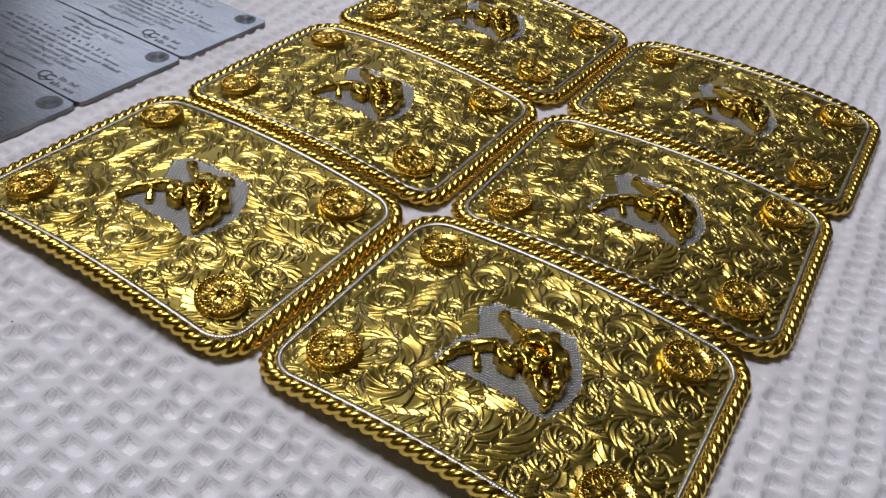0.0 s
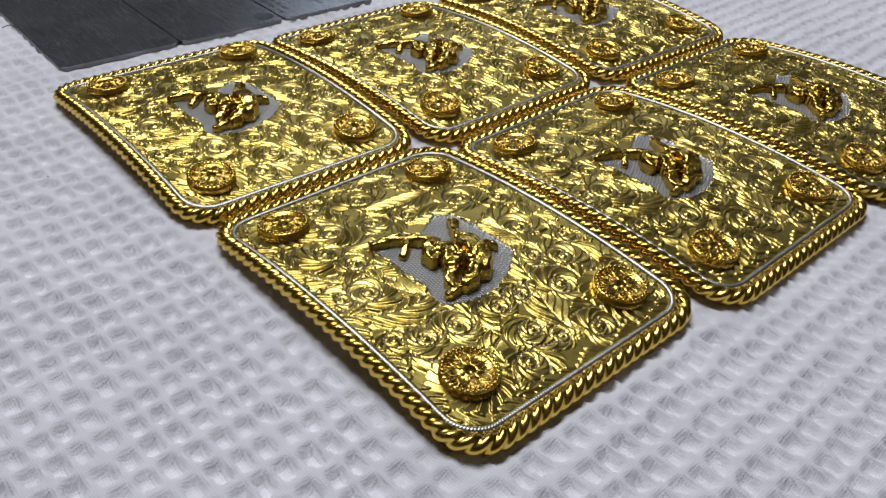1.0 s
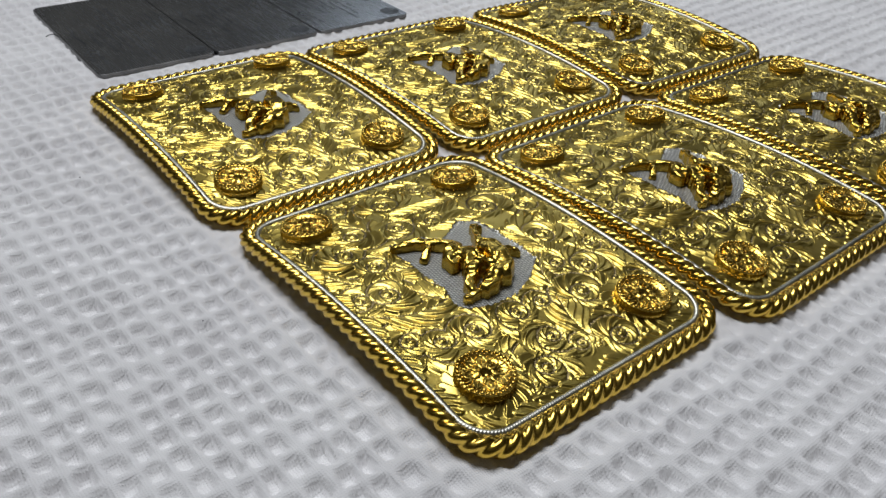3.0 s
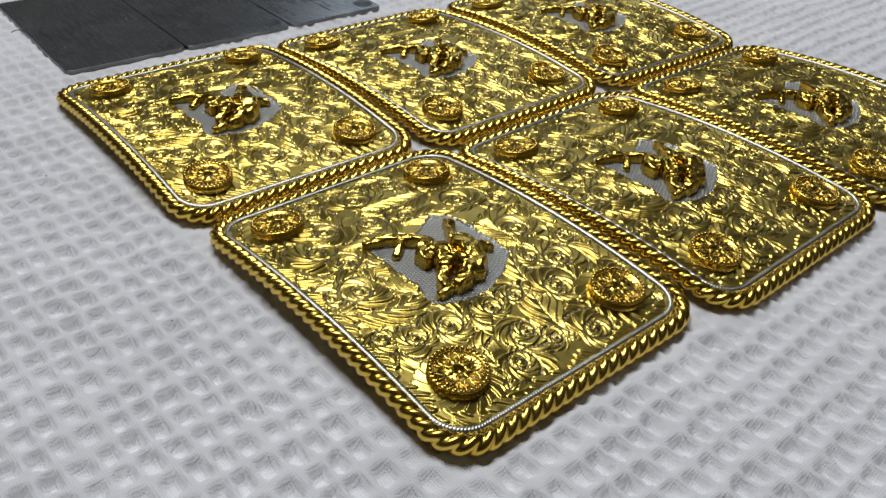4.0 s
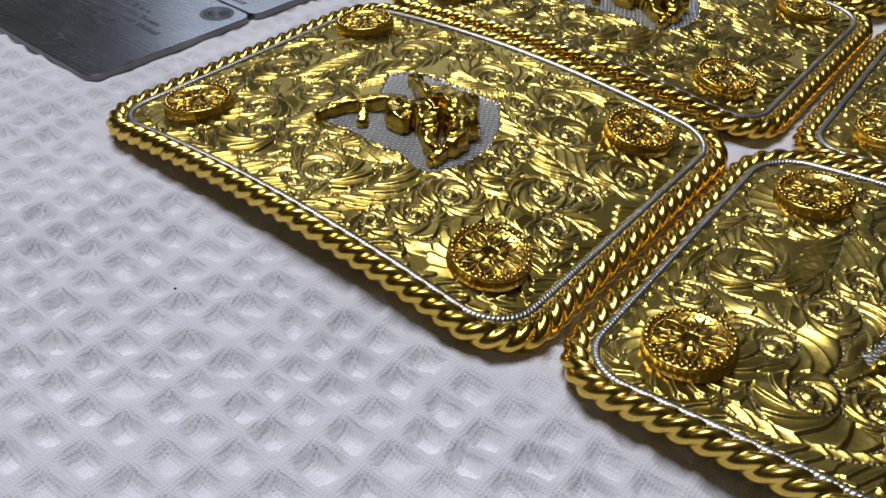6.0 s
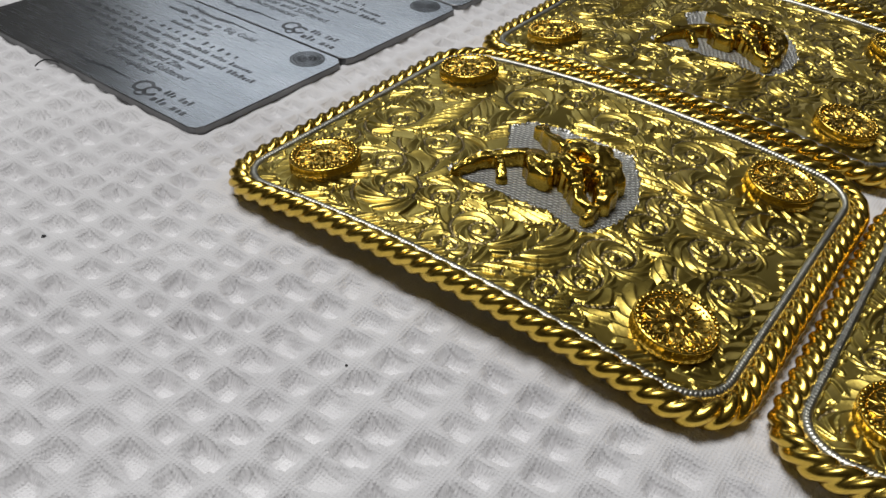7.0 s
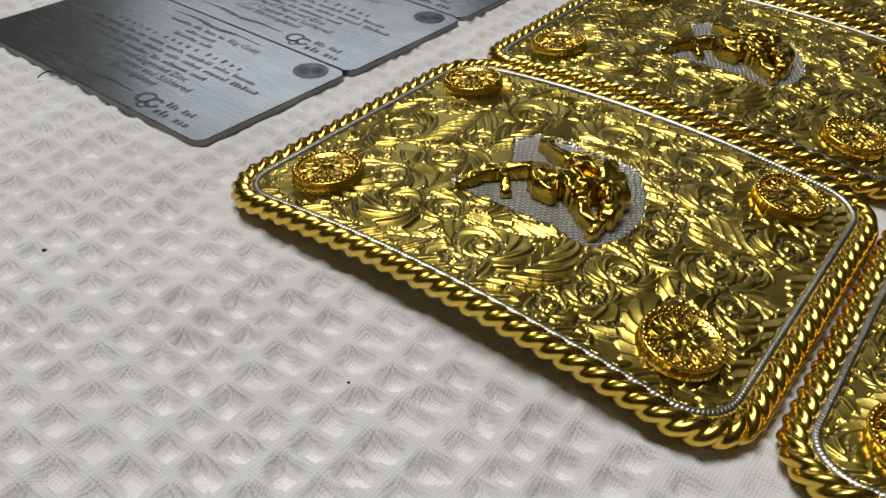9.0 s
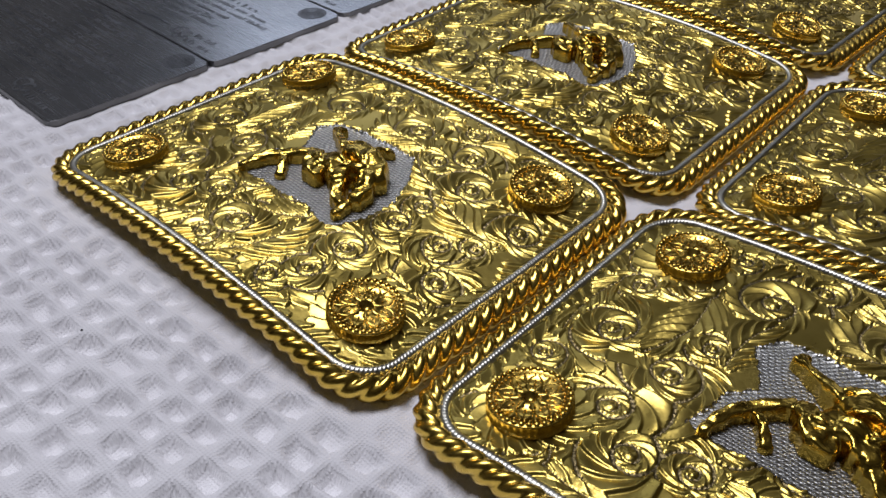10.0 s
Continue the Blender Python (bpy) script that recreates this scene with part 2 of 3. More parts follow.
def waffle_cloth():
    xs = np.concatenate([np.linspace(-0.44, -0.13, 60)[:-1], np.arange(-0.13, 0.16, 0.0007), np.arange(0.16, 0.42, 0.0012), np.linspace(0.42, 0.70, 56)])
    ys = np.concatenate([np.linspace(-0.44, -0.11, 60)[:-1], np.arange(-0.11, 0.21, 0.0008), np.arange(0.21, 0.36, 0.0010), np.linspace(0.36, 0.70, 64)])
    x, y = np.meshgrid(xs, ys)
    wx = 0.0020 * (value_noise(x, y, 0.008, 3) - 0.5) + 0.003 * (value_noise(x, y, 0.07, 4) - 0.5)
    wy = 0.0024 * (value_noise(x, y, 0.008, 5) - 0.5) + 0.003 * (value_noise(x, y, 0.06, 6) - 0.5)
    u, v = (x + 0.05 * y + wx) / 0.00535 + 0.453 - 1.48, (y + wy) / 0.0072 + 0.57
    cu, cv = np.abs(u - np.floor(u) - 0.5) * 2, np.abs(v - np.floor(v) - 0.5) * 2
    # square pits with sloping walls and a small floor, between soft ridges
    top = (cu ** 4 + cv ** 4) ** (1 / 4) + 0.26 * (value_noise(x, y, 0.0024, 12) - 0.5)
    ease = np.clip((top - 0.45) / 0.34, 0, 1)
    rise = 0.45 * ease + 0.55 * ease * ease * (3 - 2 * ease)
    cell = np.sin(np.floor(u) * 12.9898 + np.floor(v) * 78.233) * 43758.5453
    cell = cell - np.floor(cell)
    depth = 0.0012 + 0.0013 * cell + 0.0011 * value_noise(x, y, 0.012, 7)
    puff = 0.0002 * value_noise(x, y, 0.0014, 13) + 0.0003 * value_noise(x, y, 0.0020, 8) + 0.0005 * value_noise(x, y, 0.007, 9)
    # pressed flat under and beside what lies on it
    near, lift = np.full(x.shape, 1.0), np.zeros(x.shape)
    for px, py, pr, hx, hy in [(*p, 0.0397, 0.0510) for p in PLACES] + [(*p, 0.0216, 0.0424) for p in CARDS]:
        dx, dy = (x - px) * math.cos(pr) + (y - py) * math.sin(pr), (y - py) * math.cos(pr) - (x - px) * math.sin(pr)
        away = np.hypot(np.maximum(np.abs(dx) - hx, 0), np.maximum(np.abs(dy) - hy, 0))
        near = np.minimum(near, np.clip(away / 0.006, 0, 1))
        if hy > 0.045:
            lift = np.maximum(lift, 0.0009 * np.clip(1 - (dy / hy) ** 2, 0, 1) * np.clip(1 - (away / 0.016) ** 2, 0, 1) ** 2)
    depth = depth * (0.25 + 0.75 * near)
    z = lift - depth * (1 - rise) - puff - 0.0005 * value_noise(x, y, 0.05, 10) + 0.0005
    me = grid_mesh("waffle_cloth", xs, ys, z, [COTTON])
    return tagged(new("waffle_cloth", me), "white cotton waffle-weave cloth spread over the table", "cloth")


waffle_cloth()

# ---- the gold plaques ----
MM = 0.001
HX, HY, CORNER = 39.8, 51.3, 11.4       # outer half sizes of a plaque and its corner, mm
ARCH = 4.2                              # rise of the middle over the ends, mm
ROPE_R = 2.15
DISC_X, DISC_Y = 24.35, 35.05          # rosette centres


def arch(y):
    return ARCH * (1 - (y / HY) ** 2)


def rope(hx, hy, r, radius, lobes, lead, z0, step, ring, depth, mat, name, parent, label=""):
    """A twisted rope laid along a rounded rectangle; lead: mm for a whole turn of the strands."""
    q, d, at, length = rounded_path(hx, hy, r, step)
    turns = round(length / lead)
    verts, faces = [], []
    n = len(q)
    ang = np.linspace(0, 2 * np.pi, ring, endpoint=False)
    for k in range(n):
        twist = 2 * np.pi * turns * at[k] / length
        phi = (ang - twist + np.pi / lobes) % (2 * np.pi / lobes) - np.pi / lobes
        rad = radius * (depth * np.cos(phi) + np.sqrt(np.maximum((1 - depth) ** 2 - (depth * np.sin(phi)) ** 2, 0.004)))
        side, up = rad * np.cos(ang), rad * np.sin(ang)
        nx, ny = d[k, 1], -d[k, 0]
        px, py = q[k, 0] + nx * side, q[k, 1] + ny * side
        pz = z0 + up + arch(py)
        verts += [(a * MM, b * MM, c * MM) for a, b, c in zip(px, py, pz)]
    for k in range(n):
        m = (k + 1) % n
        for i in range(ring):
            j = (i + 1) % ring
            faces.append((k * ring + j, k * ring + i, m * ring + i, m * ring + j))
    return child(name, mesh_of(name, verts, faces, [mat]), parent, label)


def base_plate(parent):
    """The slab that carries the panel, with a rounded outline and the arch."""
    bm = bmesh.new()
    rings = []
    for inset, z in ((1.6, 1.0), (1.4, 1.2), (1.4, 2.0), (1.7, 2.25), (4.0, 2.3), (8.0, 2.3), (16.0, 2.3), (26.0, 2.3), (35, 2.3)):
        q, d, at, length = rounded_path(HX - inset, HY - inset, max(CORNER - inset, 1.5), 2.0)
        m = 160
        pick = [int(i * len(q) / m) for i in range(m)]
        rings.append([bm.verts.new((q[i, 0] * MM, q[i, 1] * MM, (z + arch(q[i, 1])) * MM)) for i in pick])
    for a, b in zip(rings, rings[1:]):
        for i in range(160):
            j = (i + 1) % 160
            bm.faces.new((a[i], a[j], b[j], b[i]))
    bm.faces.new(rings[-1])
    bm.faces.new(rings[0][::-1])
    return part("base_plate", bm, SILVER, parent, "silver-coloured base plate")


RECESS = [(-12.4, 16.0), (-8.0, 14.6), (-3.5, 14.2), (1.0, 10.6), (4.5, 12.4), (8.9, 15.2), (13.6, 12.4), (14.0, 4.5), (14.4, -2.5), (14.0, -9.5), (7.7, -14.2),
          (0.5, -17.4), (-8.0, -17.0), (-13.6, -14.8), (-14.0, -11.5), (-12.2, -6.5), (-12.9, 0.0), (-12.7, 6.5), (-13.0, 12.0)]


def recess_distance(x, y):
    """Signed distance to the recess outline, negative inside, in mm."""
    p = np.array(RECESS, float)
    dist = np.full(x.shape, 1e9)
    inside = np.zeros(x.shape, bool)
    for a, b in zip(p, np.roll(p, -1, 0)):
        e = b - a
        t = np.clip(((x - a[0]) * e[0] + (y - a[1]) * e[1]) / (e @ e), 0, 1)
        dist = np.minimum(dist, np.hypot(x - a[0] - t * e[0], y - a[1] - t * e[1]))
        cross = (a[1] > y) != (b[1] > y)
        if e[1] != 0:
            inside ^= cross & (x < e[0] * (y - a[1]) / e[1] + a[0])
    return np.where(inside, -dist, dist)


# the volutes of the design: eye, reach of the tail (mm), sense of winding and bearing of the tail (degrees)
VOLUTES = [(-16.6, 26.0, 10.5, -1, -16), (-23.0, 18.9, 11.0, -1, -106), (-20.3, 10.6, 6.2, -1, -161), (-31.0, 1.0, 6.4, 1, 50), (-24.5, -0.5, 10.5, 1, -131), (-30.2, -17.0, 8.0, 1, 94),
           (-24.2, -20.4, 7.4, -1, -78), (-16.0, -21.2, 7.0, -1, 173), (-3.9, -22.2, 6.4, -1, -128), (3.4, -22.0, 4.6, -1, 166), (14.7, -24.8, 9.4, -1, -171), (11.4, -40.0, 8.0, -1, 171)]
VOLUTES += [(-2.6, -32.2, 5.6, -1, -71), (1.5, -37.4, 4.8, 1, -35), (-10.3, -38.4, 8.6, 1, 93), (23.0, -18.2, 7.6, 1, -81), (17.0, -13.6, 5.2, -1, -99), (23.0, -2.4, 9.6, 1, -71),
            (21.1, 17.5, 9.5, 1, -72), (29.4, 12.0, 6.4, -1, 95), (-0.8, 35.5, 9.0, -1, -155), (-5.1, 22.4, 8.4, 1, 110), (4.6, 20.2, 5.6, -1, -171), (-12.4, 41.0, 5.6, 1, 162)]
# leaf plumes: root, tip, sideways bow of the rib and reach of the lobes, mm
PLUMES = [(-33.0, -4.8, -13.6, -9.4, -2.5, 5.2), (-28.0, 6.5, -32.2, 27.0, 2.5, 4.6), (5.5, -38.8, 8.2, -23.0, 1.6, 4.2), (-17.5, -43.0, -15.4, -30.5, -1.5, 4.0), (9.5, -20.5, 16.6, -8.8, 1.5, 3.8),
          (18.6, -9.0, 16.2, 4.5, -1.5, 4.2), (-14.0, -10.0, -20.0, 6.5, 2.0, 3.6), (28.5, -8.0, 30.0, 6.0, 1.0, 3.8), (16.0, 26.5, -3.0, 28.5, 2.0, 4.0), (12.0, 41.5, -6.0, 42.0, -1.2, 3.0), (2.0, 17.0, 17.0, 14.5, 1.0, 3.6)]


def scroll_centres():
    """The volutes, and small curls that fill the ground between them."""
    rng = random.Random(11)
    out = [(x, y, r, c, radians(a)) for x, y, r, c, a in VOLUTES]
    small = []
    for _ in range(2500):
        x, y = rng.uniform(-31, 31), rng.uniform(-41, 41)
        if all(math.hypot(x - a, y - b) > 0.62 * s + 5.0 for a, b, s, *_ in out + small):
            small.append((x, y, rng.uniform(4.8, 6.2), rng.choice((-1, 1)), rng.uniform(0, 6.28)))
    return small, out


def nearest_on(px, py, line):
    """Distance to a polyline, the way along it in 0..1 and the side, for arrays of points."""
    dist, along, side = np.full(px.shape, 1e9), np.zeros(px.shape), np.ones(px.shape)
    n = len(line) - 1
    for i in range(n):
        ax, ay = line[i]
        ex, ey = line[i + 1][0] - ax, line[i + 1][1] - ay
        t = np.clip(((px - ax) * ex + (py - ay) * ey) / (ex * ex + ey * ey + 1e-9), 0, 1)
        d = np.hypot(px - ax - t * ex, py - ay - t * ey)
        near = d < dist
        dist = np.where(near, d, dist)
        along = np.where(near, (i + t) / n, along)
        side = np.where(near, np.sign(ex * (py - ay) - ey * (px - ax)), side)
    return dist, along, side


FALL = 0.170                            # how fast a volute winds inward, per radian


def facets(phase, pitch, slope):
    """Bright cuts: one long sloping facet per unit of phase, with a short steep wall at its root."""
    f = phase % 1.0
    return slope * pitch * np.minimum(((1 - f) / 0.88) ** 1.35, f / 0.12), f


def volute_field(x, y, cx, cy, R, chir, a0):
    """Rank of every point (lower: more its own), height of the cuts and the dark lines of one volute."""
    rr = np.hypot(x - cx, y - cy) + 1e-6
    ang = ((np.arctan2(y - cy, x - cx) - a0) * chir) % (2 * np.pi)
    wound = (np.log(R / rr) / FALL - ang) / (2 * np.pi)
    n = np.clip(np.floor(wound), -1, 3)
    across = np.clip(wound - n, 0, 1.5)
    r0 = R * np.exp(-FALL * ang)
    inside = wound >= 0
    # crescents inside the coil, pointed at both ends
    per = 10 if R > 7 else 8
    pitch = 2 * np.pi * rr / per
    h, f = facets(per * (ang + 2 * np.pi * n) / (2 * np.pi) + 1.9 * across + 0.5 * across * across, pitch, 0.15)
    shape = np.clip(4.2 * across * (1 - across), 0, 1) ** 0.6
    h_in = h * shape
    # lobes outside, swept back, with a scalloped edge
    reach = np.clip(0.55 * R, 3.0, 5.2) * (0.75 + 0.35 * np.sin(0.5 * ang + 0.6))
    out = (rr - r0) / reach
    k = max(8, round(2 * np.pi * (0.62 * R + 1.5) / 3.1))
    pitch = 2 * np.pi * rr / k
    h, f = facets(k * ang / (2 * np.pi) + 1.7 * out + 0.6 * out * out, pitch, 0.145)
    lobe = np.clip((1.0 - 0.42 * np.abs(2 * f - 1) ** 2 - out) / 0.18, 0, 1)
    h_out = h * lobe * np.clip(0.35 + 1.2 * out, 0, 1)
    rank = np.where(inside, rr / r0 - 1.0, out)
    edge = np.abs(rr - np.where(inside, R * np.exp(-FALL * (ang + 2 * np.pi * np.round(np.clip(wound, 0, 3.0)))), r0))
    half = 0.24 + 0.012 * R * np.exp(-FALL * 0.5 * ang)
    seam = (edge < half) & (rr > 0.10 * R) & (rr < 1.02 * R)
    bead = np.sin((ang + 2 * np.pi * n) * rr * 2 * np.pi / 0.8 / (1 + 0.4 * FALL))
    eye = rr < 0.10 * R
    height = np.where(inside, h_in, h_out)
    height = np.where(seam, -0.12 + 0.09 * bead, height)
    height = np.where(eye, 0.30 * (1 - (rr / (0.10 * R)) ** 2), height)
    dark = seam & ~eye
    return rank, height, dark


def plume_field(x, y, x0, y0, x1, y1, bow, reach):
    """The same for a leaf: lobes swept forward off both sides of a bowed rib."""
    dx, dy = x1 - x0, y1 - y0
    s = math.hypot(dx, dy)
    ux, uy = dx / s, dy / s
    rib = [(x0 + dx * t - uy * bow * 4 * t * (1 - t), y0 + dy * t + ux * bow * 4 * t * (1 - t)) for t in [k / 14 for k in range(15)]]
    d, t, side = nearest_on(x, y, rib)
    width = reach * (0.40 + 1.0 * np.sin(np.pi * np.clip(0.08 + 0.86 * t, 0, 1)))
    out = d / width
    n = max(4, round(s / 3.2))
    h, f = facets(n * t - 1.9 * out - 0.7 * out * out + 0.25 * side, s / n, 0.15)
    lobe = np.clip((1.0 - 0.40 * np.abs(2 * f - 1) ** 2 - out) / 0.18, 0, 1)
    ends = (t > 0.002) & (t < 0.998)
    rank = np.where(ends, 0.8 * out - 0.35, 0.8 * out + 0.4)
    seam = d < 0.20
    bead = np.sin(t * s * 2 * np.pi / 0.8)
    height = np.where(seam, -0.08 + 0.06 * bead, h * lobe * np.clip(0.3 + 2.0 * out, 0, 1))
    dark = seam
    return rank, height, dark


def engraved_panel(parent):
    hx, hy, r = 35.2, 46.2, 7.6
    step = 0.2
    xs, ys = np.arange(-hx - step, hx + 2 * step, step), np.arange(-hy - step, hy + 2 * step, step)
    x, y = np.meshgrid(xs, ys)
    small, large = scroll_centres()
    # every point of the ground belongs to the scroll or leaf that ranks lowest there
    best, height, dark = np.full(x.shape, 1.05), np.zeros(x.shape), np.zeros(x.shape, bool)
    wx, wy = x + 0.5 * (value_noise(x, y, 4.0, 31) - 0.5), y + 0.5 * (value_noise(x, y, 4.0, 32) - 0.5)
    fields = [(volute_field, v, 0.0, 1.35 * v[2] + 3) for v in large] + [(plume_field, v, 0.05, 0) for v in PLUMES] + [(volute_field, v, 0.15, 1.35 * v[2] + 3) for v in small]
    for field, args, handicap, size in fields:
        if size:
            i0, i1 = np.searchsorted(xs, (args[0] - size, args[0] + size))
            j0, j1 = np.searchsorted(ys, (args[1] - size, args[1] + size))
        else:
            i0, i1 = np.searchsorted(xs, (min(args[0], args[2]) - 9, max(args[0], args[2]) + 9))
            j0, j1 = np.searchsorted(ys, (min(args[1], args[3]) - 9, max(args[1], args[3]) + 9))
        w = np.s_[j0:j1, i0:i1]
        rank, h, d = field(wx[w], wy[w], *args)
        rank = rank + handicap
        own = rank < best[w]
        best[w] = np.where(own, rank, best[w])
        height[w] = np.where(own, h, height[w])
        dark[w] = np.where(own, d, dark[w])
    edge = -in_rounded(x, y, hx, hy, r)
    # border of slanting bright cuts along the wire
    around = np.where(np.abs(x) / hx > np.abs(y) / hy, y, x)
    h, f = facets((around + 0.9 * np.sin(around * 0.37)) / 3.0 + 0.20 * edge + 0.04 * edge * edge, 3.0, 0.15)
    fringe = edge < 2.4 + 1.1 * np.sin(around * 0.5) - 1.2 * np.abs(2 * f - 1) ** 2
    height = np.where(fringe, h, height)
    dark &= ~fringe
    # crescents engraved round the rosettes
    for sx in (-1, 1):
        for sy in (-1, 1):
            ox, oy = x - sx * DISC_X, y - sy * DISC_Y
            rr, aa = np.hypot(ox, oy), np.arctan2(oy, ox)
            h, f = facets(aa * 17 / (2 * np.pi) + 0.24 * sx * sy * rr, 2.9, 0.15)
            collar = (rr < 9.6 + 0.8 * np.sin(3 * aa + sx) - 1.3 * np.abs(2 * f - 1) ** 2) & ~fringe
            height = np.where(collar, h, height)
            dark &= ~collar
    rec = recess_distance(x + 0.16 * np.sin(y * 3.6), y + 0.16 * np.sin(x * 3.3))
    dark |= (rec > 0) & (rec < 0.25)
    height = height + 0.07 * (value_noise(x, y, 5.0, 23) - 0.5) + 0.010 * (value_noise(x, y, 0.7, 24) - 0.5)
    z = 2.75 + height
    z = np.where(edge < 0.4, z - 0.3, z)
    z = np.where(rec < 0, 2.42, z) + arch(y)
    mid = lambda a: 0.25 * (a[:-1, :-1] + a[1:, :-1] + a[:-1, 1:] + a[1:, 1:])
    keep = mid(in_rounded(x, y, hx, hy, r)) < 0
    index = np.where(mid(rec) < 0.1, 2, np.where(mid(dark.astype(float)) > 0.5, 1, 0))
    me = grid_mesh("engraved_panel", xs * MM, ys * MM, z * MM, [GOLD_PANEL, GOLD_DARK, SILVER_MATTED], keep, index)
    return child("engraved_panel", me, parent, "bright-cut gold panel engraved with leafy scrolls round a matted silver recess")


def ornament(parent):
    """The cast figure in the recess: overlapping limbs with steep sides and rounded tops, one plain mesh."""
    limbs = [([(-14.0, 13.2), (-10.4, 12.6), (-6.6, 10.9), (-3.2, 7.8), (-0.4, 4.1)], (0.9, 1.2, 1.3, 1.3, 1.7), (1.8, 2.2, 2.5, 2.7, 3.1)),
             ([(-5.6, 8.6), (-7.2, 6.9), (-8.9, 5.6), (-10.4, 4.6)], (1.0, 0.9, 1.1, 1.2), (2.6, 2.5, 2.0, 1.3)),
             ([(0.6, 4.0), (-2.6, 2.6), (-5.0, 1.0), (-6.0, -1.0), (-4.8, -3.0)], (1.6, 2.1, 2.2, 2.0, 1.8), (3.2, 3.6, 3.6, 3.3, 3.2)),
             ([(9.4, 8.8), (7.6, 6.6), (5.6, 3.2), (3.2, -0.6)], (1.2, 0.9, 1.1, 1.7), (2.5, 2.9, 3.5, 4.0)),
             ([(8.0, 9.0), (9.6, 8.2), (10.8, 7.0)], (0.8, 1.0, 0.7), (2.4, 2.5, 2.0)),
             ([(2.4, 0.2), (4.4, -3.6), (4.0, -7.6), (2.0, -10.8), (-1.0, -12.8)], (2.0, 2.6, 3.0, 2.8, 2.2), (3.8, 4.6, 4.8, 4.2, 3.4)),
             ([(4.6, -3.6), (7.4, -4.6), (10.4, -4.6)], (1.4, 0.8, 0.7), (4.0, 3.3, 2.6)),
             ([(9.2, -4.0), (10.6, -5.4), (11.4, -6.8)], (0.7, 0.7, 0.5), (2.6, 2.4, 1.8)),
             ([(0.0, 1.4), (-1.8, -2.6), (-3.6, -6.0), (-6.0, -8.2)], (2.0, 2.4, 2.4, 1.9), (3.8, 4.3, 4.2, 3.6)),
             ([(1.6, -8.6), (-1.6, -11.6), (-4.8, -13.2), (-7.4, -13.2)], (2.4, 2.5, 2.0, 1.4), (4.0, 3.9, 3.3, 2.6)),
             ([(-5.0, -7.6), (-7.6, -9.4), (-8.8, -11.4), (-8.2, -13.2)], (1.8, 1.5, 1.3, 1.2), (3.5, 3.0, 2.6, 2.4)),
             ([(-7.4, -12.8), (-10.0, -13.4), (-12.0, -12.6)], (1.2, 0.9, 1.3), (2.4, 2.0, 1.9)),
             ([(1.0, 1.6), (0.6, -4.0), (-0.6, -9.0)], (2.2, 3.6, 2.8), (2.8, 3.0, 2.7)),
             ([(5.2, 1.4), (6.4, -1.6), (6.2, -6.0), (4.6, -9.4)], (0.6, 0.8, 0.9, 0.7), (3.8, 4.2, 4.3, 3.7)),
             ([(1.4, -1.2), (2.2, -4.6), (1.0, -8.2)], (0.6, 0.8, 0.6), (4.6, 5.2, 4.8)),
             ([(-1.2, -0.6), (-0.6, -3.6), (-1.4, -6.6)], (0.7, 0.7, 0.6), (4.4, 4.8, 4.6)),
             ([(-3.6, 2.6), (-3.0, 0.4), (-3.8, -1.6)], (0.7, 0.8, 0.6), (4.0, 4.2, 3.8)),
             ([(-3.2, -5.4), (-1.0, -7.0), (0.6, -9.6)], (0.7, 0.9, 0.7), (4.5, 4.7, 4.4)),
             ([(-0.4, -10.2), (-2.8, -11.4), (-4.6, -12.4)], (0.6, 0.8, 0.6), (4.3, 4.3, 3.7)),
             ([(-10.8, 12.9), (-8.0, 12.0), (-5.4, 10.4)], (0.5, 0.6, 0.5), (2.4, 2.7, 2.9))]
    verts, faces = [], []
    ring = 18
    for li, (line, radii, tops) in enumerate(limbs):
        p = np.array(line, float)
        knots = np.arange(len(p))
        t = np.linspace(0, len(p) - 1, 7 * (len(p) - 1) + 1)
        cx, cy = np.interp(t, knots, p[:, 0]), np.interp(t, knots, p[:, 1])
        k3 = np.array([0.25, 0.5, 0.25])
        for _ in range(3):
            cx[1:-1], cy[1:-1] = np.convolve(cx, k3, "valid"), np.convolve(cy, k3, "valid")
        rad, top = np.interp(t, knots, radii), np.interp(t, knots, tops)
        cap = np.sqrt(np.clip(1 - (1 - np.minimum(t, t[-1] - t) / 0.35) ** 2 * (np.minimum(t, t[-1] - t) < 0.35), 0.05, 1))
        first = len(verts)
        for k in range(len(t)):
            a, b = max(k - 1, 0), min(k + 1, len(t) - 1)
            dx, dy = cx[b] - cx[a], cy[b] - cy[a]
            s = math.hypot(dx, dy)
            nx, ny = dy / s, -dx / s
            muscle = 1 + 0.13 * math.sin(2.3 * t[k] * 3 + li * 1.7)
            for i in range(ring):
                f = math.pi * i / (ring - 1)
                ca, sa = math.cos(f), math.sin(f)
                side = math.copysign(abs(ca) ** 0.32, ca) * 0.92 * rad[k] * cap[k] * muscle
                up = 1.12 * top[k] * sa ** 0.6 * (0.6 + 0.4 * cap[k]) * (1 + 0.05 * math.sin(5 * f + 4 * t[k] + li))
                verts.append(((cx[k] + nx * side) * MM, (cy[k] + ny * side) * MM, (2.3 + up + arch(cy[k])) * MM))
        for k in range(len(t) - 1):
            for i in range(ring):
                a, b = first + k * ring + i, first + k * ring + (i + 1) % ring
                faces.append((a, b, b + ring, a + ring))
        faces.append(tuple(range(first, first + ring))[::-1])
        last = first + (len(t) - 1) * ring
        faces.append(tuple(range(last, last + ring)))
    # fuse the limbs into one casting
    rough = new("ornament", mesh_of("ornament", verts, faces, [GOLD_FIGURE]))
    fuse = rough.modifiers.new("fuse", "REMESH")
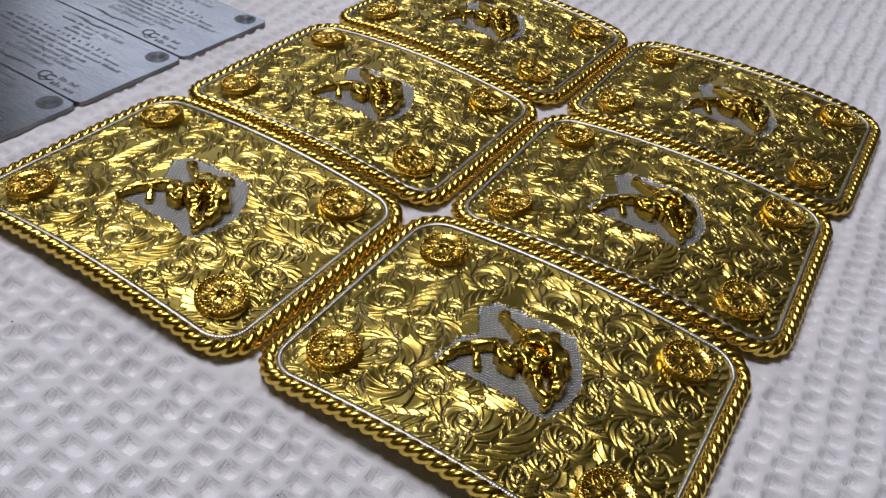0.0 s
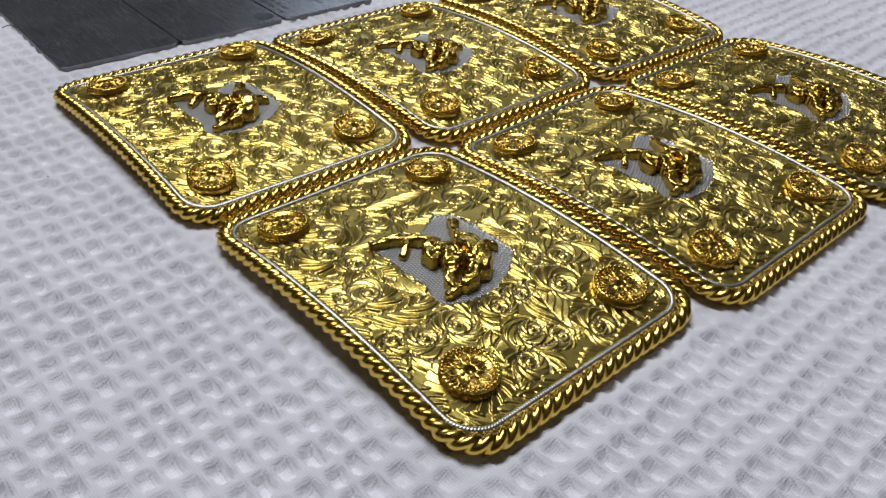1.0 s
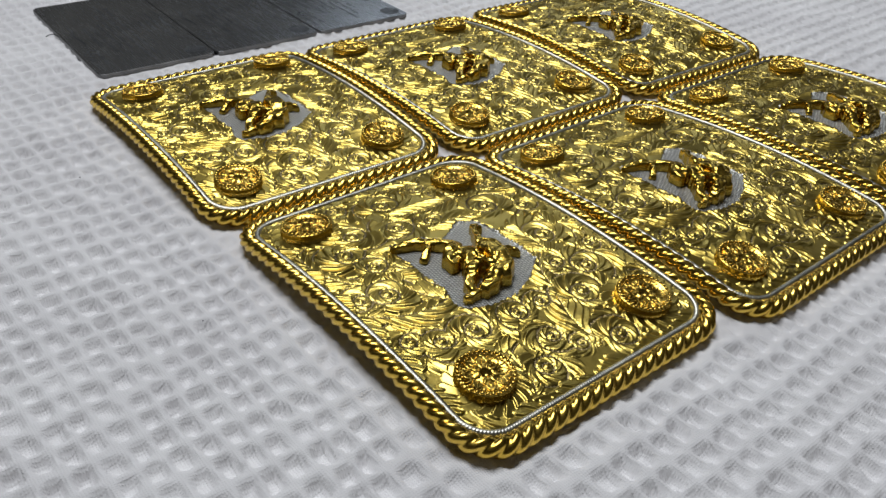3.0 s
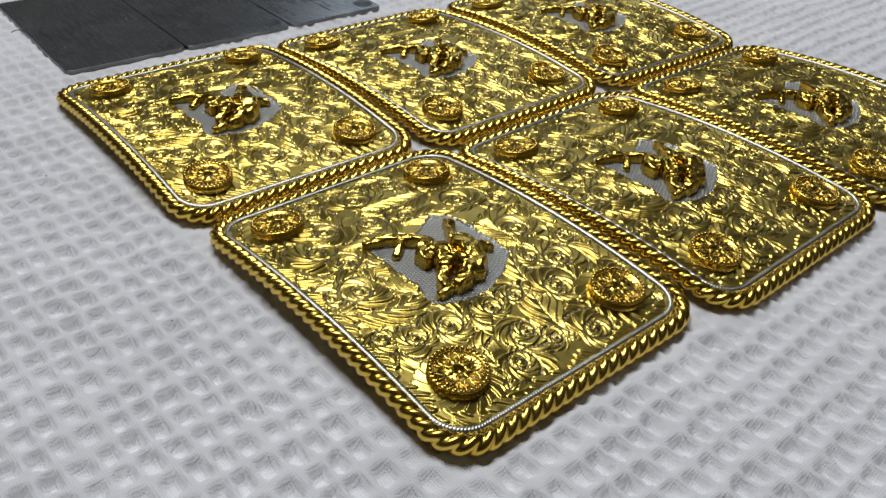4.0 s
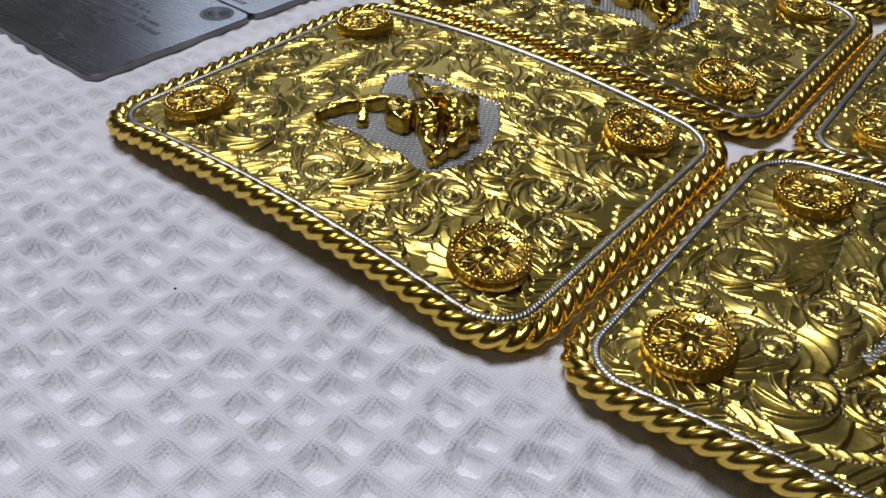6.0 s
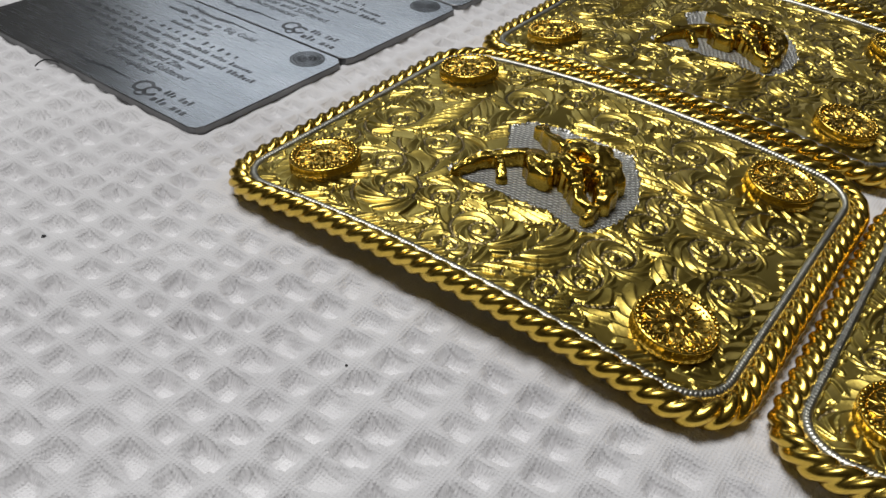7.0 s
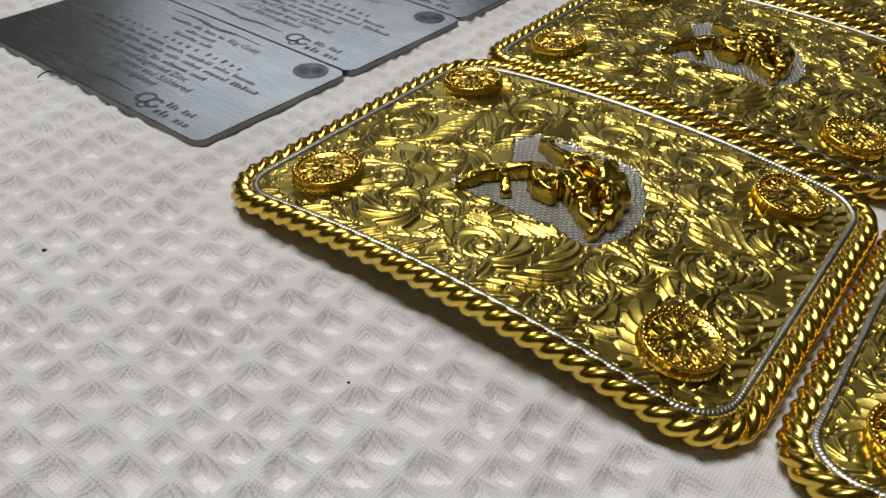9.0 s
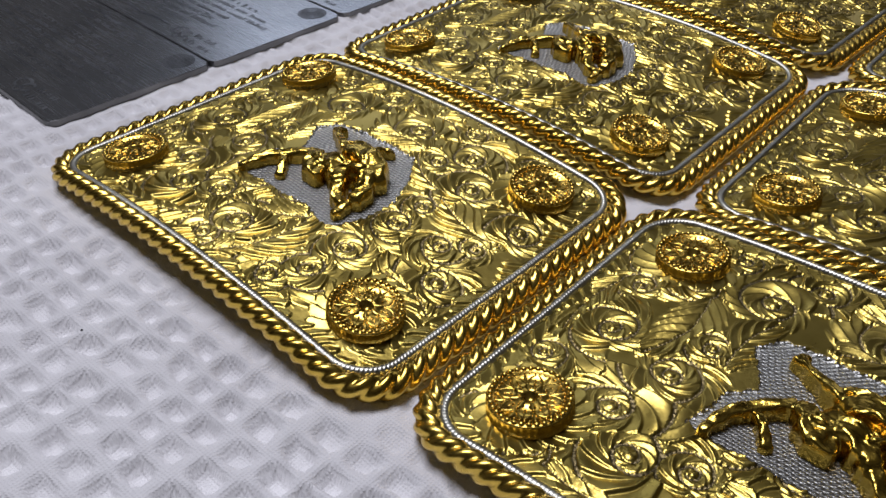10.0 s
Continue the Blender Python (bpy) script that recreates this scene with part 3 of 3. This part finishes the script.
    fuse.mode, fuse.voxel_size = "VOXEL", 0.00024
    ease = rough.modifiers.new("ease", "SMOOTH")
    ease.factor, ease.iterations = 0.5, 2
    me = bpy.data.meshes.new_from_object(rough.evaluated_get(bpy.context.evaluated_depsgraph_get()))
    bpy.data.objects.remove(rough)
    # chased relief over the top of the casting
    for v in me.vertices:
        p = v.co * 1000
        if p.z - 2.3 - arch(p.y) > 1.0:
            v.co.z += 0.00008 * noise.noise(p * 0.6) + 0.00005 * noise.noise(p * 1.6)
    me.materials.clear()
    me.materials.append(GOLD_FIGURE)
    me.polygons.foreach_set("use_smooth", [True] * len(me.polygons))
    return child("ornament", me, parent, "raised polished gold cast ornament")


def lathe(bm, profile, n=56, wave=0.0, waves=0):
    """Rings of (radius, height) in mm round z; wave flutes the rings marked with a third value."""
    rings = []
    for row in profile:
        r, z, fl = (*row, 0)[:3]
        rings.append([bm.verts.new(((r + fl * (0.5 + 0.5 * math.cos(waves * 2 * math.pi * i / n))) * math.cos(2 * math.pi * i / n) * MM,
                                    (r + fl * (0.5 + 0.5 * math.cos(waves * 2 * math.pi * i / n))) * math.sin(2 * math.pi * i / n) * MM, z * MM)) for i in range(n)])
    for a, b in zip(rings, rings[1:]):
        for i in range(n):
            j = (i + 1) % n
            bm.faces.new((a[i], a[j], b[j], b[i]))
    return rings


def rosette_meshes():
    bm = bmesh.new()
    rings = lathe(bm, [(6.3, 0.0), (6.3, 0.25), (6.0, 0.4, 0.28), (6.0, 1.75, 0.28), (6.25, 1.95), (6.1, 2.15), (5.15, 2.2), (5.0, 1.95), (2.1, 1.98), (1.9, 2.1), (1.5, 2.15), (0.95, 2.05), (0.85, 1.2)], 120, 0, 40)
    bm.faces.new(rings[-1])
    dish = bpy.data.meshes.new("rosette")
    bm.to_mesh(dish)
    bm.free()
    bm = bmesh.new()
    for i in range(34):
        a = 2 * math.pi * i / 34
        bmesh.ops.create_icosphere(bm, subdivisions=1, radius=0.52 * MM, matrix=Matrix.Translation((5.65 * math.cos(a) * MM, 5.65 * math.sin(a) * MM, 2.15 * MM)))
    beads = bpy.data.meshes.new("beaded_rim")
    bm.to_mesh(beads)
    bm.free()
    bm = bmesh.new()
    def leaf(m, line, width, high, base):
        """A ridged leaf along a bent line of (radius, angle)."""
        pts = [Vector((r * math.cos(a), r * math.sin(a), 0)) for r, a in line]
        rows = []
        for k, p in enumerate(pts):
            d = (pts[min(k + 1, len(pts) - 1)] - pts[max(k - 1, 0)]).normalized()
            w = width * (0.12 + 0.88 * math.sin(math.pi * (0.08 + 0.84 * k / (len(pts) - 1))))
            rows.append([bm.verts.new(m @ Vector(((p.x - s * w * d.y) * MM, (p.y + s * w * d.x) * MM, (base + h * high) * MM))) for s, h in ((-1, 0), (-0.45, 0.8), (0, 1.0), (0.45, 0.8), (1, 0))])
        for a, b in zip(rows, rows[1:]):
            for q in range(4):
                bm.faces.new((a[q], b[q], b[q + 1], a[q + 1]))

    for i in range(8):
        m = Matrix.Rotation(2 * math.pi * i / 8, 4, "Z")
        leaf(m, [(1.15 + 1.6 * k / 5, 0.0) for k in range(6)], 0.58, 0.34, 1.98)
        for s in (-1, 1):
            leaf(m, [(2.6 + 2.0 * k / 6, s * (0.06 + 0.30 * (k / 6) ** 2)) for k in range(7)], 0.32, 0.30, 1.83)
        leaf(m, [(3.2 + 1.5 * k / 5, 0.0) for k in range(6)], 0.46, 0.26, 1.83)
        leaf(m, [(2.5 + 1.2 * k / 5, math.pi / 8) for k in range(6)], 0.30, 0.28, 1.83)
    for count, at, size in ((16, 2.75, 0.20), (40, 4.85, 0.20)):
        for i in range(count):
            a = 2 * math.pi * i / count
            bmesh.ops.create_icosphere(bm, subdivisions=1, radius=size * MM, matrix=Matrix.Translation((at * math.cos(a) * MM, at * math.sin(a) * MM, 2.05 * MM)))
    petals = bpy.data.meshes.new("petals")
    bm.to_mesh(petals)
    bm.free()
    for me in (dish, beads, petals):
        me.materials.append(GOLD_CAST)
        me.polygons.foreach_set("use_smooth", [True] * len(me.polygons))
    return dish, beads, petals


ROSETTE = rosette_meshes()


def gold_plaque():
    root = new("gold_plaque")
    base_plate(root)
    rope(HX - ROPE_R, HY - ROPE_R, CORNER - ROPE_R, ROPE_R, 3, 10.1, ROPE_R, 0.30, 36, 0.42, GOLD_CAST, "rope_border", root, "twisted gold rope border")
    rope(35.7, 46.7, 8.0, 1.0, 3, 2.1, 2.62, 0.16, 14, 0.30, SILVER, "wire_border", root, "thin silver twisted wire inside the rope")
    engraved_panel(root)
    ornament(root)
    for i, (sx, sy) in enumerate(((-1, -1), (1, -1), (-1, 1), (1, 1))):
        dish = child("rosette", ROSETTE[0], root, "round gold rosette with a pierced hub")
        slope = math.atan(-2 * ARCH * sy * DISC_Y / HY ** 2)
        dish.matrix_basis = Matrix.Translation((sx * DISC_X * MM, sy * DISC_Y * MM, (2.85 + arch(DISC_Y)) * MM)) @ Matrix.Diagonal((1.06, 1.06, 1.08, 1)) @ Matrix.Rotation(slope, 4, "X") @ Matrix.Rotation(0.4 * i, 4, "Z")
        child("beaded_rim", ROSETTE[1], dish)
        child("petals", ROSETTE[2], dish)
    return tagged(root, "engraved gold plaque with rope border and rosettes on white cloth", "plaque", "gold plaques laid in two rows of three")


# the rosettes were soldered on by hand: how far those of each plaque sit off their places, mm, by the signs of their corner
HAND_SET = [{(-1, -1): (0.3, 1.0), (1, 1): (-0.6, -0.9)}, {(-1, -1): (-0.6, -0.8), (1, 1): (0.3, 1.1), (-1, 1): (0.3, -0.3)}, {(1, -1): (0.1, -0.4)}, {(-1, -1): (-0.3, 0.0), (1, -1): (0.2, 0.5)}, {}, {}]
first_plaque = gold_plaque()
plaques = [first_plaque] + [copy_thing(first_plaque, Matrix.Identity(4)) for _ in PLACES[1:]]
for root, (px, py, pr), moved in zip(plaques, PLACES, HAND_SET):
    root.matrix_basis = Matrix.Translation((px, py, -0.0004)) @ Matrix.Rotation(pr, 4, "Z")
    for ob in root.children:
        if ob.name.split(".")[0] == "rosette":
            at = ob.matrix_basis.translation
            dx, dy = moved.get((1 if at.x > 0 else -1, 1 if at.y > 0 else -1), (0, 0))
            ob.matrix_basis = Matrix.Translation((dx * MM, dy * MM, 0)) @ ob.matrix_basis


# ---- the steel cards ----
CW, CL, CT = 22.3, 42.6, 1.8            # half width, half length, thickness, mm


def flat_piece(bm, points, z, thick=0.06):
    low = [bm.verts.new((a * MM, b * MM, z * MM)) for a, b in points]
    face = bm.faces.new(low)
    up = bmesh.ops.extrude_face_region(bm, geom=[face])["geom"]
    bmesh.ops.translate(bm, verts=[v for v in up if isinstance(v, bmesh.types.BMVert)], vec=(0, 0, thick * MM))


def bars_of_line(bm, u0, u1, w, size, rng, gap=0.34):
    """A line of writing that is not spelt out: narrow upright bars, grouped in words. u runs along the line, w across the card."""
    u = u0
    while u < u1 - 0.6:
        for k in range(rng.randint(3, 8)):
            wide = size * rng.uniform(0.16, 0.30)
            h = size * rng.choice((0.36, 0.36, 0.40, 0.56))
            if u + wide > u1:
                break
            flat_piece(bm, [(w - CW, CL - u), (w - CW, CL - u - wide), (w - CW + h, CL - u - wide), (w - CW + h, CL - u)], CT)
            u += wide + gap * size * 0.5
        u += 0.42 * size


def lettering(text, u_mid, w, size, parent):
    curve = bpy.data.curves.new("text", "FONT")
    curve.body, curve.size, curve.align_x, curve.extrude = text, size * MM, "CENTER", 0.00003
    curve.resolution_u = 2
    tmp = bpy.data.objects.new("text", curve)
    me = bpy.data.meshes.new_from_object(tmp)
    me.materials.clear()
    me.materials.append(INK)
    bpy.data.objects.remove(tmp)
    me.transform(Matrix.Translation(((w - CW) * MM, (CL - u_mid) * MM, (CT + 0.02) * MM)) @ Matrix.Rotation(-math.pi / 2, 4, "Z"))
    return child("lettering", me, parent)


def arc_piece(bm, cu, cw, r0, r1, a0, a1, n=24):
    pts = [(cw - CW + r1 * math.sin(radians(a0 + (a1 - a0) * k / n)), CL - cu - r1 * math.cos(radians(a0 + (a1 - a0) * k / n))) for k in range(n + 1)]
    pts += [(cw - CW + r0 * math.sin(radians(a1 + (a0 - a1) * k / n)), CL - cu - r0 * math.cos(radians(a1 + (a0 - a1) * k / n))) for k in range(n + 1)]
    flat_piece(bm, pts, CT)


def flourish(bm, u0, u1, w, rng):
    """An engraved tendril: a thin line that swells into small leaves in the middle."""
    n = int((u1 - u0) / 0.55)
    for k in range(n):
        t = k / (n - 1)
        u = u0 + (u1 - u0) * t
        big = math.sin(math.pi * t) ** 2
        h = 0.12 + 1.2 * big * rng.random()
        c = w - CW + 0.7 * big * math.sin(9 * t)
        flat_piece(bm, [(c - h, CL - u), (c - 0.3 * h, CL - u - 0.5), (c + h, CL - u - 0.62), (c + 0.4 * h, CL - u - 0.1)], CT)


def steel_card():
    root = new("steel_card")
    bm = bmesh.new()
    rings = []
    for inset, z in ((0.15, 0.0), (0.0, 0.15), (0.0, CT - 0.18), (0.2, CT)):
        q, d, at, length = rounded_path(CW - inset, CL - inset, 2.6 - inset, 0.5)
        pick = [int(i * len(q) / 120) for i in range(120)]
        rings.append([bm.verts.new((q[i, 0] * MM, q[i, 1] * MM, z * MM)) for i in pick])
    for a, b in zip(rings, rings[1:]):
        for i in range(120):
            j = (i + 1) % 120
            bm.faces.new((a[i], a[j], b[j], b[i])).material_index = 1
    bm.faces.new(rings[-1])
    bm.faces.new(rings[0][::-1])
    body = part("plate", bm, STEEL, root, smooth=False)
    body.data.materials.append(STEEL_EDGE)
    rng = random.Random(5)
    for u0, u1, w, size, gap in ((30, 50, 37.0, 2.6, 0.34), (39, 50, 34.2, 2.6, 0.34), (38, 52, 31.4, 2.6, 0.34), (20, 66, 28.0, 3.2, 1.3), (14, 74, 25.0, 2.7, 0.34), (10, 78, 21.9, 2.9, 0.34),
                                 (22, 64, 18.9, 2.7, 0.34)):
        bm = bmesh.new()
        bars_of_line(bm, u0, u1, w, size, rng, gap)
        part("text_line", bm, INK, root, smooth=False)
    lettering("Big Gold", 56.5, 37.0, 3.0, root)
    lettering("of Hand Engraved Zinc", 47, 15.8, 3.1, root)
    lettering("of Copper and Soldered", 51, 12.7, 3.1, root)
    lettering("Gold Electroplated", 46, 9.7, 3.1, root)
    for u0, u1, w in ((26, 58, 41.2), (26, 56, 5.4)):
        bm = bmesh.new()
        flourish(bm, u0, u1, w, rng)
        part("flourish", bm, INK, root, smooth=False)
    for cu, cw, r0, r1, a0, a1 in ((61.6, 5.4, 1.7, 2.5, 25, 335), (64.8, 5.0, 1.3, 2.1, 40, 350), (63.4, 3.0, 0.9, 1.4, 0, 359.5)):
        bm = bmesh.new()
        arc_piece(bm, cu, cw, r0, r1, a0, a1, 32)
        part("emblem", bm, INK, root, smooth=False)
    for u1, w, size in ((77, 5.8, 3.4), (80, 2.2, 4.0)):
        bm = bmesh.new()
        bars_of_line(bm, 67.6, u1, w, size, rng)
        part("text_line", bm, INK, root, smooth=False)
    bm = bmesh.new()
    for r0, r1 in ((3.85, 4.15), (3.1, 3.4), (2.2, 2.5), (1.2, 1.5), (0.0, 0.6)):
        arc_piece(bm, 78.0, 39.4, max(r0, 0.02), r1, 0, 359.5, 40)
    for k in range(36):
        arc_piece(bm, 78.0, 39.4, 0.7, 3.9, k * 10, k * 10 + 4.0, 2)
    part("printed_rosette", bm, INK, root, smooth=False)
    return root


card = steel_card()
tagged(card, "brushed steel plate with dark etched writing, lying on the white cloth", "metal plate", "steel plates in a row")
for k, (px, py, pr) in enumerate(CARDS):
    m = Matrix.Translation((px, py, -0.0005)) @ Matrix.Rotation(pr, 4, "Z")
    if k == 0:
        card.matrix_basis = m
    else:
        copy_thing(card, m)


# ---- specks and lint on the cloth ----
def thread(points, radius):
    bm = bmesh.new()
    rings = []
    for k, p in enumerate(points):
        a, b = Vector(points[max(k - 1, 0)]), Vector(points[min(k + 1, len(points) - 1)])
        q = (b - a).to_track_quat("Z", "Y")
        rings.append([bm.verts.new(Vector(p) + q @ Vector((radius * math.cos(f * math.pi / 3), radius * math.sin(f * math.pi / 3), 0))) for f in range(6)])
    for a, b in zip(rings, rings[1:]):
        for i in range(6):
            bm.faces.new((a[i], a[(i + 1) % 6], b[(i + 1) % 6], b[i]))
    bm.faces.new(rings[0][::-1])
    bm.faces.new(rings[-1])
    me = bpy.data.meshes.new("thread")
    bm.to_mesh(me)
    bm.free()
    me.materials.append(THREAD)
    return me


# the thread bows from (ax, ay) over (bx, by) to (cx, cy)
(ax, ay), (bx, by), (cx, cy) = (-0.0067, 0.2558), (-0.0039, 0.2557), (-0.0024, 0.2532)
bow = [((1 - t) * (1 - 2 * t), 4 * t * (1 - t), t * (2 * t - 1)) for t in [k / 12 for k in range(13)]]
lint = new("thread", thread([(p * ax + q * bx + r * cx, p * ay + q * by + r * cy, 0.0008 + 0.0006 * q) for p, q, r in bow], 0.00016))
tagged(lint, "short black loose thread on the white cloth", "thread")
for k, (sx, sy, r) in enumerate(((-0.0433, 0.2000, 0.00040), (-0.0350, 0.1394, 0.00022), (-0.036, 0.0580, 0.00018))):
    bm = bmesh.new()
    bmesh.ops.create_icosphere(bm, subdivisions=2, radius=r)
    for v in bm.verts:
        v.co *= 0.75 + 0.5 * noise.random()
        v.co.z *= 0.6
    me = bpy.data.meshes.new("speck")
    bm.to_mesh(me)
    bm.free()
    me.materials.append(THREAD)
    ob = tagged(new("speck", me), "tiny dark speck of dirt on the white cloth", "speck")
    ob.location = (sx, sy, 0.0)
